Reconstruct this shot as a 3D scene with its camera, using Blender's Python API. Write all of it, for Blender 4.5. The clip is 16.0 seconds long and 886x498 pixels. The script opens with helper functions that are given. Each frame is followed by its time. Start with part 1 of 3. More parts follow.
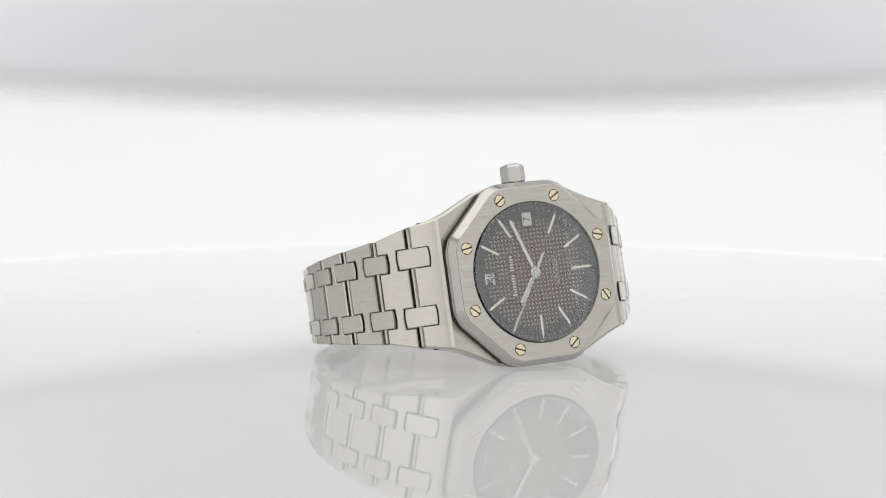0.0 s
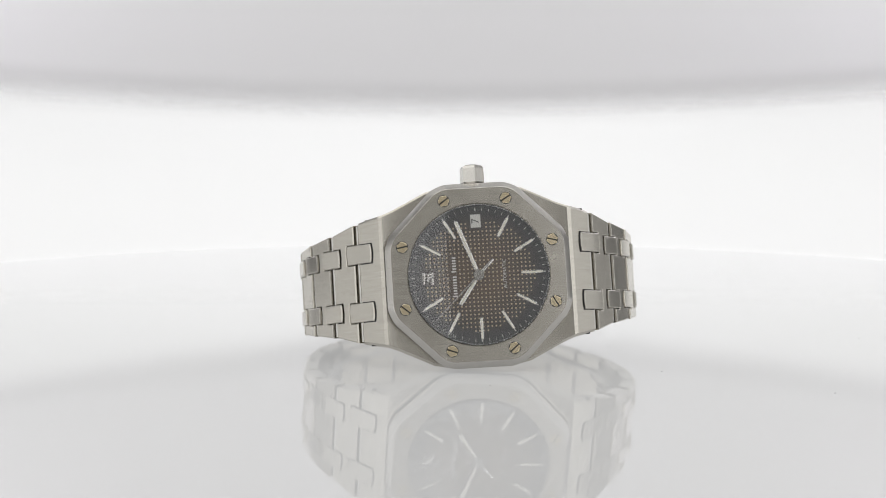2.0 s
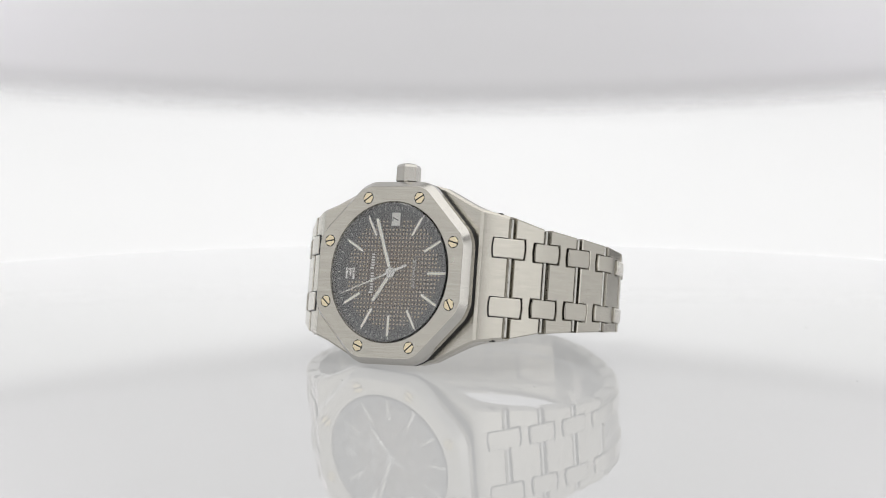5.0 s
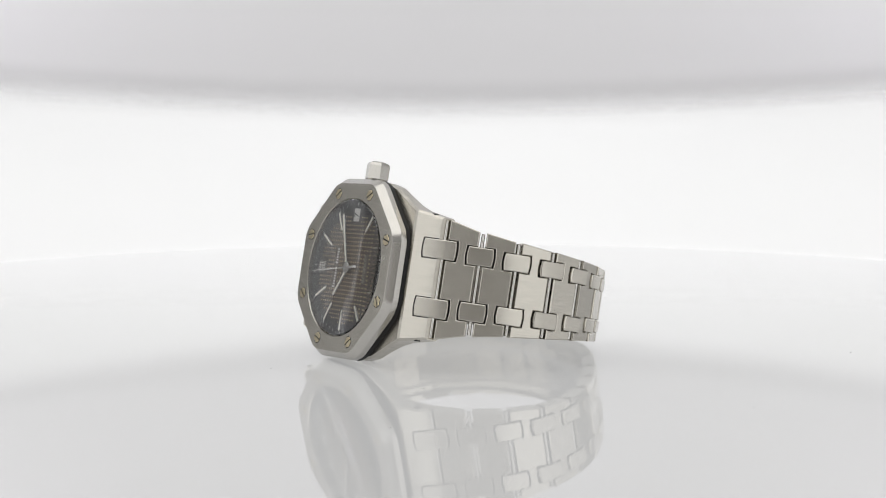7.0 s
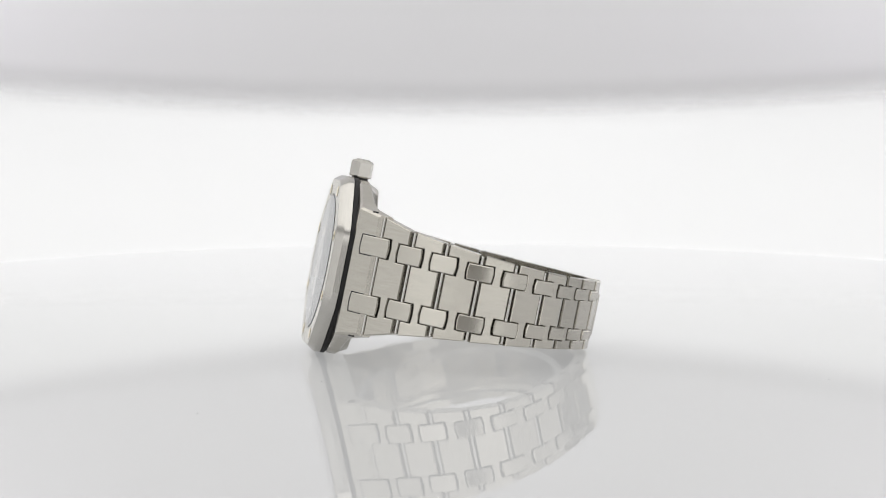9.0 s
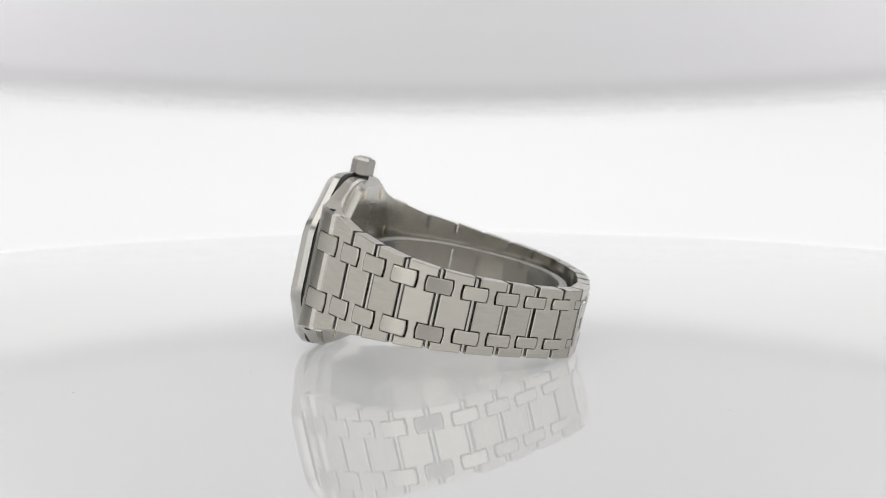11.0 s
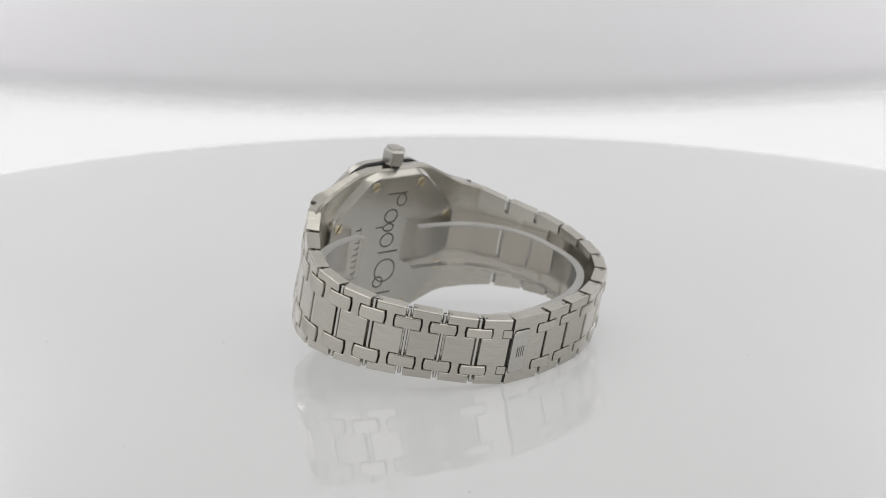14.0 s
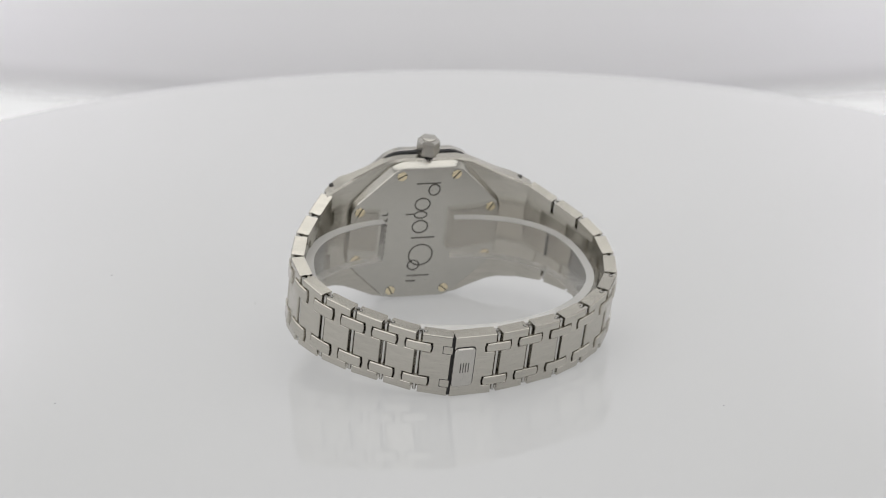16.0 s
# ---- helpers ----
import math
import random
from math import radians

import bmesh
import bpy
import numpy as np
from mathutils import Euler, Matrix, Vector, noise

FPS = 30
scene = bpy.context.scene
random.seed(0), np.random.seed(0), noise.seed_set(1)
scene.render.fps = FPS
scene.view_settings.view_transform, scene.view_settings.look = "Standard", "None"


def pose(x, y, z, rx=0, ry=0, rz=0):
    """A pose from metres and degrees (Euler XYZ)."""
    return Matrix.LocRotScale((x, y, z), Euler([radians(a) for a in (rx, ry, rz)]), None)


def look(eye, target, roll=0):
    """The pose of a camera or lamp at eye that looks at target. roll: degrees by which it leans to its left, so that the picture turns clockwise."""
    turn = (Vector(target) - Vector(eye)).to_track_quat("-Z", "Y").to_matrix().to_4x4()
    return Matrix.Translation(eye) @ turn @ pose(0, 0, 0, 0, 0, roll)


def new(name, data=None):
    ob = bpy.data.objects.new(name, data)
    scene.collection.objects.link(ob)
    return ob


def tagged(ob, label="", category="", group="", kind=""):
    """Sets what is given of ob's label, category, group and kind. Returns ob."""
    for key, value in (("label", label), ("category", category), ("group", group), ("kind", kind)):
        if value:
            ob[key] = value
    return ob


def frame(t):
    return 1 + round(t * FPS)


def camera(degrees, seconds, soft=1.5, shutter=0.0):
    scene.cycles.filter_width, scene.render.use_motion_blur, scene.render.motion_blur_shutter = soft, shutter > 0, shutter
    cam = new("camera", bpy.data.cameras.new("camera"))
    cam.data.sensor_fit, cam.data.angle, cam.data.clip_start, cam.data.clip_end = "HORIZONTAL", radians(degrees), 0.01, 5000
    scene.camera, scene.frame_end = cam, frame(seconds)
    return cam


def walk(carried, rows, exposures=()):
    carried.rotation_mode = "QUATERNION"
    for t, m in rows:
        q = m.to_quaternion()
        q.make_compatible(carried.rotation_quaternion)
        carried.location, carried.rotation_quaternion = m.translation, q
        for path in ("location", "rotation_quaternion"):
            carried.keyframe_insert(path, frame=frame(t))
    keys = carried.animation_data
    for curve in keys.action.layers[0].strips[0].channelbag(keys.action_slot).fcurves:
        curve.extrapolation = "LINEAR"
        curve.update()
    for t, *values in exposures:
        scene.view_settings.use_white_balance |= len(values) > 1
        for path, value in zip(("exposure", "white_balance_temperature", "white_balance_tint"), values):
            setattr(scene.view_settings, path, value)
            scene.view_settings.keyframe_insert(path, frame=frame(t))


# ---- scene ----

from math import cos, sin, pi, atan2, hypot, tan

MM = 0.001

# ---- camera: fixed, long lens, focused on the near side of the watch ----
cam = camera(23.07, 16.0, soft=1.0)
EYE = pose(-3.53 * MM, -446.3 * MM, 72.27 * MM, 90 - 6.58, 0, 0)
walk(cam, [(0.0, EYE), (16.0, EYE)], exposures=[(0.0, 0.13), (16.0, 0.13)])
cam.data.dof.use_dof = True
cam.data.dof.focus_distance = 0.425
cam.data.dof.aperture_fstop = 24.0

# ---- light: a grey light box with unseen lamp panels inside and a backlight behind ----
world = bpy.data.worlds.new("dim_room")
scene.world = world
world.use_nodes = True
world.node_tree.nodes["Background"].inputs[0].default_value = (1.0, 0.97, 0.93, 1)
world.node_tree.nodes["Background"].inputs[1].default_value = 0.27


def area_lamp(name, m, w, h, watts, colour):
    d = bpy.data.lights.new(name, "AREA")
    d.shape, d.size, d.size_y, d.energy, d.color = "RECTANGLE", w, h, watts, colour
    ob = new(name, d)
    ob.matrix_world = m
    return tagged(ob, "lamp added out of view in the light box", "lamp", kind="structure")


area_lamp("softbox_top", pose(0, -0.10, 0.55), 0.84, 0.68, 1.9, (1.0, 0.99, 0.965))
# unseen softboxes beside and in front, added for the steel's bright reflections
for side in (-1, 1):
    area_lamp("softbox_side", look((side * 0.44, -0.16, 0.20), (0, -0.16, 0.20)), 0.64, 0.46, 0.40, (1.0, 0.995, 0.98))
    area_lamp("softbox_front", look((side * 0.28, -0.472, 0.14), (side * 0.28, 0, 0.14)), 0.34, 0.50, 0.40, (1.0, 0.995, 0.98))
    # unseen lilac lamp added to brighten the curtain's upper corner
    area_lamp("curtain_fill_lamp", look((side * 0.178, 0.135, 0.15), (side * 0.178, 0.22, 0.085)), 0.06, 0.06, 0.085, (0.95, 0.905, 1.0))


# ---- materials ----
def material(name):
    m = bpy.data.materials.new(name)
    m.use_nodes = True
    return m, m.node_tree.nodes, m.node_tree.links, m.node_tree.nodes["Principled BSDF"]


def plain(name, colour, rough=0.4, metal=0.0, noise_scale=900.0, amount=0.12, bump=0.0):
    m, n, l, b = material(name)
    tc = n.new("ShaderNodeTexCoord")
    t = n.new("ShaderNodeTexNoise")
    t.inputs["Scale"].default_value = noise_scale
    t.inputs["Detail"].default_value = 4
    l.new(tc.outputs["Object"], t.inputs["Vector"])
    r = n.new("ShaderNodeMapRange")
    r.inputs["To Min"].default_value, r.inputs["To Max"].default_value = 1 - amount, 1 + amount
    l.new(t.outputs["Fac"], r.inputs["Value"])
    v = n.new("ShaderNodeVectorMath")
    v.operation = "SCALE"
    v.inputs[0].default_value = colour
    l.new(r.outputs[0], v.inputs["Scale"])
    l.new(v.outputs[0], b.inputs["Base Color"])
    b.inputs["Roughness"].default_value, b.inputs["Metallic"].default_value = rough, metal
    if bump:
        u = n.new("ShaderNodeBump")
        u.inputs["Strength"].default_value, u.inputs["Distance"].default_value = bump, 0.0002
        l.new(t.outputs["Fac"], u.inputs["Height"])
        l.new(u.outputs[0], b.inputs["Normal"])
    return m


def brushed(name, colour, rough, stretch, bump=0.10, vary=0.10):
    """Steel with fine straight grain; stretch: how the grain lies in the part's own axes."""
    m, n, l, b = material(name)
    tc = n.new("ShaderNodeTexCoord")
    mp = n.new("ShaderNodeMapping")
    mp.inputs["Scale"].default_value = stretch
    l.new(tc.outputs["Object"], mp.inputs["Vector"])
    t = n.new("ShaderNodeTexNoise")
    t.inputs["Scale"].default_value, t.inputs["Detail"].default_value = 1.0, 5
    l.new(mp.outputs[0], t.inputs["Vector"])
    wide = n.new("ShaderNodeTexNoise")
    wide.inputs["Scale"].default_value, wide.inputs["Detail"].default_value = 220, 3
    l.new(tc.outputs["Object"], wide.inputs["Vector"])
    info = n.new("ShaderNodeObjectInfo")
    r = n.new("ShaderNodeMapRange")
    r.inputs["To Min"].default_value, r.inputs["To Max"].default_value = 1 - vary, 1 + vary
    l.new(t.outputs["Fac"], r.inputs["Value"])
    r2 = n.new("ShaderNodeMapRange")
    r2.inputs["To Min"].default_value, r2.inputs["To Max"].default_value = 0.96, 1.04
    l.new(info.outputs["Random"], r2.inputs["Value"])
    mul = n.new("ShaderNodeMath")
    mul.operation = "MULTIPLY"
    l.new(r.outputs[0], mul.inputs[0])
    l.new(r2.outputs[0], mul.inputs[1])
    v = n.new("ShaderNodeVectorMath")
    v.operation = "SCALE"
    v.inputs[0].default_value = colour
    l.new(mul.outputs[0], v.inputs["Scale"])
    l.new(v.outputs[0], b.inputs["Base Color"])
    rr = n.new("ShaderNodeMapRange")
    rr.inputs["To Min"].default_value, rr.inputs["To Max"].default_value = rough - 0.06, rough + 0.06
    l.new(wide.outputs["Fac"], rr.inputs["Value"])
    l.new(rr.outputs[0], b.inputs["Roughness"])
    b.inputs["Metallic"].default_value = 1.0
    u = n.new("ShaderNodeBump")
    u.inputs["Strength"].default_value, u.inputs["Distance"].default_value = bump, 0.00004
    l.new(t.outputs["Fac"], u.inputs["Height"])
    l.new(u.outputs[0], b.inputs["Normal"])
    return m


STEEL = (0.578, 0.555, 0.503)
M_BEZEL = brushed("brushed_steel_bezel", STEEL, 0.25, (160, 160, 3600), 0.18, 0.2)
M_LINK = brushed("brushed_steel_link", STEEL, 0.22, (200, 200, 3600), 0.2, 0.15)
M_CASE = brushed("brushed_steel_case", STEEL, 0.24, (200, 200, 3600), 0.2, 0.15)
M_BACK = brushed("satin_steel_back", (0.545, 0.53, 0.49), 0.22, (500, 900, 600), 0.1, 0.05)
M_POLISH = plain("polished_steel", (0.60, 0.59, 0.565), 0.13, 1.0, 400, 0.04)
M_BEVEL = plain("satin_bevel_steel", (0.60, 0.583, 0.55), 0.20, 1.0, 900, 0.05)
M_SATIN = plain("satin_steel", (0.575, 0.558, 0.525), 0.24, 1.0, 1500, 0.06)
M_GOLD = plain("pale_gold", (0.84, 0.74, 0.53), 0.20, 1.0, 1200, 0.06)
# near-black; in connector notches and the clasp slit it stands in for shade
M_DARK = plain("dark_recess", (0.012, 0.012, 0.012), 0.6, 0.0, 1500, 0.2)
M_GASKET = plain("black_rubber", (0.008, 0.008, 0.009), 0.55, 0.0, 1500, 0.2)
M_LUME = plain("pale_lume", (0.72, 0.69, 0.60), 0.6, 0.0, 1500, 0.06)
M_PRINT = plain("silver_print", (0.62, 0.61, 0.58), 0.45, 0.2, 1500, 0.05)
M_DOT = plain("dial_stud", (0.58, 0.47, 0.31), 0.35, 0.5, 1500, 0.15)
M_DATE = plain("date_disc", (0.62, 0.61, 0.58), 0.5, 0.0, 1500, 0.05)
M_INK = plain("black_ink", (0.015, 0.015, 0.017), 0.5, 0.0, 1500, 0.1)
M_ENGRAVE = plain("engraved_line", (0.10, 0.095, 0.085), 0.5, 0.7, 1500, 0.15)


def dial_material():
    m, n, l, b = material("smoked_dial")
    tc = n.new("ShaderNodeTexCoord")
    ln = n.new("ShaderNodeVectorMath")
    ln.operation = "LENGTH"
    l.new(tc.outputs["Object"], ln.inputs[0])
    r = n.new("ShaderNodeMapRange")
    r.inputs["From Min"].default_value, r.inputs["From Max"].default_value = 4 * MM, 12.5 * MM
    l.new(ln.outputs["Value"], r.inputs["Value"])
    mix = n.new("ShaderNodeMix")
    mix.data_type = "RGBA"
    mix.inputs["A"].default_value = (0.094, 0.066, 0.047, 1)
    mix.inputs["B"].default_value = (0.032, 0.034, 0.038, 1)
    l.new(r.outputs[0], mix.inputs["Factor"])
    l.new(mix.outputs["Result"], b.inputs["Base Color"])
    t = n.new("ShaderNodeTexNoise")
    t.inputs["Scale"].default_value = 2600
    l.new(tc.outputs["Object"], t.inputs["Vector"])
    u = n.new("ShaderNodeBump")
    u.inputs["Strength"].default_value, u.inputs["Distance"].default_value = 0.15, 0.0001
    l.new(t.outputs["Fac"], u.inputs["Height"])
    l.new(u.outputs[0], b.inputs["Normal"])
    b.inputs["Roughness"].default_value = 0.42
    return m


M_DIAL = dial_material()


def glass(name, colour, rough=0.0, ior=1.5):
    m, n, l, b = material(name)
    b.inputs["Base Color"].default_value = (*colour, 1)
    b.inputs["Transmission Weight"].default_value = 1.0
    b.inputs["Roughness"].default_value, b.inputs["IOR"].default_value = rough, ior
    return m


M_CRYSTAL = glass("sapphire_crystal", (0.98, 0.985, 0.99), 0.0, 1.77)


def clear_plastic(name, milk):
    """Thin clear plastic: lets light through, shines at its faces, a little milky."""
    m, n, l, b = material(name)
    n.remove(b)
    out = n["Material Output"]
    tr = n.new("ShaderNodeBsdfTransparent")
    tr.inputs[0].default_value = (0.965, 0.955, 0.94, 1)
    df = n.new("ShaderNodeBsdfDiffuse")
    df.inputs[0].default_value = (0.85, 0.85, 0.84, 1)
    gl = n.new("ShaderNodeBsdfGlossy")
    gl.inputs["Roughness"].default_value = 0.22
    one = n.new("ShaderNodeMixShader")
    one.inputs[0].default_value = milk
    l.new(tr.outputs[0], one.inputs[1])
    l.new(df.outputs[0], one.inputs[2])
    fr = n.new("ShaderNodeFresnel")
    fr.inputs["IOR"].default_value = 1.18
    two = n.new("ShaderNodeMixShader")
    l.new(fr.outputs[0], two.inputs[0])
    l.new(one.outputs[0], two.inputs[1])
    l.new(gl.outputs[0], two.inputs[2])
    l.new(two.outputs[0], out.inputs["Surface"])
    return m


M_CLEAR = clear_plastic("clear_plastic", 0.09)
M_RIM = clear_plastic("milky_plastic_edge", 0.38)


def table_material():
    m, n, l, b = material("glowing_gloss_acrylic")
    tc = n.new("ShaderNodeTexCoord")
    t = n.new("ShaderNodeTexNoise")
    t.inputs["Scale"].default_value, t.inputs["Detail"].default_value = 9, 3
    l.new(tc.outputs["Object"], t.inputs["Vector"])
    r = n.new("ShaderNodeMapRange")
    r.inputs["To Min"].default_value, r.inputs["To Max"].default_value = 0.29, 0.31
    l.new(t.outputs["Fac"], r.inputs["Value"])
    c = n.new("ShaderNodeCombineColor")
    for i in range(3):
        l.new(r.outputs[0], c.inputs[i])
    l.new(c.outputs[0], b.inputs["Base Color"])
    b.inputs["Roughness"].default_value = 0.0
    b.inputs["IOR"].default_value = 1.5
    # taken for a light table; glow put into the surface, lifting contact shadows
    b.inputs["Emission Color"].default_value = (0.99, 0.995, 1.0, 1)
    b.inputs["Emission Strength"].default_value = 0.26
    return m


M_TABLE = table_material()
M_WALL = plain("grey_box_fabric", (0.42, 0.42, 0.42), 0.9, 0.0, 60, 0.03)


def sheer_material():
    """Diffuser sheet that thins out towards its lower hem."""
    m, n, l, b = material("sheer_diffuser")
    b.inputs["Base Color"].default_value = (0.80, 0.80, 0.81, 1)
    b.inputs["Roughness"].default_value = 0.9
    tc = n.new("ShaderNodeTexCoord")
    sep = n.new("ShaderNodeSeparateXYZ")
    l.new(tc.outputs["Object"], sep.inputs[0])
    sq = n.new("ShaderNodeMath")
    sq.operation = "MULTIPLY"
    l.new(sep.outputs["X"], sq.inputs[0])
    l.new(sep.outputs["X"], sq.inputs[1])
    low = n.new("ShaderNodeMath")
    low.operation = "MULTIPLY_ADD"
    low.inputs[1].default_value = -0.40
    l.new(sq.outputs[0], low.inputs[0])
    l.new(sep.outputs["Z"], low.inputs[2])
    r = n.new("ShaderNodeMapRange")
    r.interpolation_type = "SMOOTHERSTEP"
    r.inputs["From Min"].default_value, r.inputs["From Max"].default_value = 0.030, 0.049
    l.new(low.outputs[0], r.inputs["Value"])
    l.new(r.outputs[0], b.inputs["Alpha"])
    return m


M_SHEER = sheer_material()
M_BASE = plain("grey_base", (0.30, 0.30, 0.31), 0.6, 0.0, 60, 0.05)


def glow(name, colour, strength):
    m, n, l, b = material(name)
    b.inputs["Base Color"].default_value = (0.8, 0.8, 0.8, 1)
    b.inputs["Emission Color"].default_value = (*colour, 1)
    b.inputs["Emission Strength"].default_value = strength
    return m


M_BACKLIGHT = glow("backlight_panel", (1.0, 1.0, 1.0), 0.56)


# ---- mesh helpers; lengths in millimetres ----
def link_mesh(name, bm, mats, parent=None, label="", m=None, smooth=30):
    bmesh.ops.recalc_face_normals(bm, faces=bm.faces)
    for v in bm.verts:
        v.co *= MM
    me = bpy.data.meshes.new(name)
    bm.to_mesh(me)
    bm.free()
    for x in (mats if isinstance(mats, (list, tuple)) else [mats]):
        me.materials.append(x)
    if smooth:
        for p in me.polygons:
            p.use_smooth = True
        me.set_sharp_from_angle(angle=radians(smooth))
    ob = new(name, me)
    if parent:
        ob.parent = parent
    if m is not None:
        ob.matrix_basis = m
    if label:
        tagged(ob, label)
    return ob


def part(name, bm, material_, parent, label="", m=None, smooth=30):
    return link_mesh(name, bm, material_, parent, label, m, smooth)


def mm_pose(x, y, z, rx=0, ry=0, rz=0):
    return pose(x * MM, y * MM, z * MM, rx, ry, rz)


def box(bm, x0, x1, y0, y1, z0, z1, mat=0):
    vs = [bm.verts.new((x, y, z)) for z in (z0, z1) for y in (y0, y1) for x in (x0, x1)]
    for q in ((0, 2, 3, 1), (4, 5, 7, 6), (0, 1, 5, 4), (2, 6, 7, 3), (0, 4, 6, 2), (1, 3, 7, 5)):
        bm.faces.new([vs[i] for i in q]).material_index = mat
    return vs


def rings(bm, loops, closed=True, cap0=True, cap1=True, mat=0):
    """Skin over loops of equal count."""
    rows = [[bm.verts.new(p) for p in lp] for lp in loops]
    n = len(rows[0])
    for a, b in zip(rows, rows[1:]):
        for i in range(n if closed else n - 1):
            j = (i + 1) % n
            bm.faces.new((a[i], a[j], b[j], b[i])).material_index = mat
    if cap0:
        bm.faces.new(rows[0][::-1]).material_index = mat
    if cap1:
        bm.faces.new(rows[-1]).material_index = mat
    return rows


def turned(bm, profile, n=64, cx=0, cz=0, mat=0, close=False):
    """Skin of revolution about y; profile: (radius, y)."""
    loops = []
    for r, y in profile:
        loops.append([(cx + r * cos(2 * pi * i / n), y, cz + r * sin(2 * pi * i / n)) for i in range(n)])
    if close:
        loops.append(loops[0])
        rows = rings(bm, loops, True, False, False, mat)
        bmesh.ops.remove_doubles(bm, verts=bm.verts, dist=1e-5)
        return rows
    return rings(bm, loops, True, True, True, mat)


def slab(bm, outline, d0, d1, chamfer=0.0, mat=0):
    """Outline in (x, z), thickness along y from d0 (front, chamfered) to d1."""
    n = len(outline)

    def inset(k):
        out = []
        for i in range(n):
            p, q, r = outline[i - 1], outline[i], outline[(i + 1) % n]
            a = Vector((q[0] - p[0], q[1] - p[1])).normalized()
            b = Vector((r[0] - q[0], r[1] - q[1])).normalized()
            na, nb = Vector((-a.y, a.x)), Vector((-b.y, b.x))
            s = (na + nb) / max(0.35, 1 + na.dot(nb))
            out.append((q[0] + s.x * k, q[1] + s.y * k))
        return out

    loops = []
    if chamfer:
        loops.append([(x, d0, z) for x, z in inset(chamfer)])
        loops.append([(x, d0 + chamfer * 0.35, z) for x, z in inset(chamfer * 0.35)])
    loops.append([(x, d0 + chamfer, z) for x, z in outline])
    loops.append([(x, d1, z) for x, z in outline])
    rings(bm, loops, True, True, True, mat)


def rounded_rect(x0, x1, z0, z1, r, n=4):
    out = []
    for cx, cz, a0 in ((x1 - r, z1 - r, 0), (x0 + r, z1 - r, 90), (x0 + r, z0 + r, 180), (x1 - r, z0 + r, 270)):
        for i in range(n + 1):
            a = radians(a0 + 90 * i / n)
            out.append((cx + r * cos(a), cz + r * sin(a)))
    return out


# ---- the light box ----
def light_box():
    def panel(name, x0, x1, y0, y1, z0, z1, mat, label):
        bm = bmesh.new()
        box(bm, x0, x1, y0, y1, z0, z1)
        ob = link_mesh(name, bm, mat, smooth=0)
        return tagged(ob, label, "light box", kind="structure")

    white = "grey fabric wall of the light box"
    panel("wall_left", -460, -450, -490, 300, -260, 560, M_WALL, white)
    panel("wall_right", 450, 460, -490, 300, -260, 560, M_WALL, white)
    panel("ceiling", -450, 450, -490, 300, 560, 570, M_WALL, "grey ceiling of the light box")
    panel("floor", -450, 450, -490, 300, -270, -260, M_BASE, "grey floor under the turntable")
    # front with the opening that the lens looks through
    panel("wall_front_left", -450, -95, -490, -480, -260, 560, M_WALL, white)
    panel("wall_front_right", 95, 450, -490, -480, -260, 560, M_WALL, white)
    panel("wall_front_top", -95, 95, -490, -480, 300, 560, M_WALL, white)
    panel("wall_front_low", -95, 95, -490, -480, -260, -20, M_WALL, white)
    # glowing panel behind the turntable
    panel("wall_back", -450, 450, 300, 310, -260, 560, M_WALL, white)
    panel("backlight", -340, 340, 290, 298, -40, 100, M_BACKLIGHT, "evenly glowing white backlight panel")
    # hanging curtain of grey diffuser in front of the upper backlight
    bm = bmesh.new()
    loops = []
    for k in range(61):
        x = -300 + 10 * k
        y = 242 - 33 * min((x / 134) ** 2, 1.35)
        loops.append([(x, y, 24), (x, y + 0.6, 24), (x, y + 0.6, 420), (x, y, 420)])
    rings(bm, loops)
    ob = link_mesh("backdrop_curtain", bm, M_SHEER, smooth=40)
    tagged(ob, "pale grey hanging diffuser sheet behind the turntable", "backdrop", kind="structure")


light_box()


# ---- turntable ----
def turntable():
    root = tagged(new("turntable"), "round glossy white acrylic turntable, softly glowing", "turntable")
    bm = bmesh.new()
    turned(bm, [(193, -5.6), (195.5, -5.1), (196, -4.1), (196, -0.8), (195.5, 0.2), (194.8, 0.42), (190, 0.42)], 256)
    # the profile is about y; stand it up
    bmesh.ops.rotate(bm, verts=bm.verts, matrix=Matrix.Rotation(pi / 2, 3, "X"))
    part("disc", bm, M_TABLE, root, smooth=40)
    bm = bmesh.new()
    turned(bm, [(60, -40), (60, -8), (110, -6.5)], 64)
    bmesh.ops.rotate(bm, verts=bm.verts, matrix=Matrix.Rotation(pi / 2, 3, "X"))
    part("hub", bm, M_BASE, root, "grey hub under the disc")
    for x, y, r in ((50.0, 62.7, 0.26), (65.7, -57.3, 0.22), (37.4, -32.7, 0.2), (85.3, 6.1, 0.22), (-42.0, 42.9, 0.2), (3.1, -46.2, 0.2)):
        bm = bmesh.new()
        rings(bm, [[(x + k * r * cos(pi * i / 4), y + k * r * 0.8 * sin(pi * i / 4), z) for i in range(8)] for k, z in ((1, 0.43), (0.8, 0.49))])
        part("dust_speck", bm, M_BASE, root, "dark speck of dust")
    return root


table = turntable()

# ---- the watch: x to six o'clock, y into the case, z to the crown ----
watch = tagged(new("wristwatch"), "brushed steel wristwatch with octagonal bezel, lying on its side", "wristwatch")


def octagon(a, n=128, soft=0.0):
    out = []
    for i in range(n):
        p = 2 * pi * i / n
        d = ((p + pi / 8) % (pi / 4)) - pi / 8
        r = a / cos(d)
        r = min(r, a / cos(pi / 8) - soft)
        out.append((r * cos(p), r * sin(p)))
    return out


def ring(a, n=128):
    return [(a * cos(2 * pi * i / n), a * sin(2 * pi * i / n)) for i in range(n)]


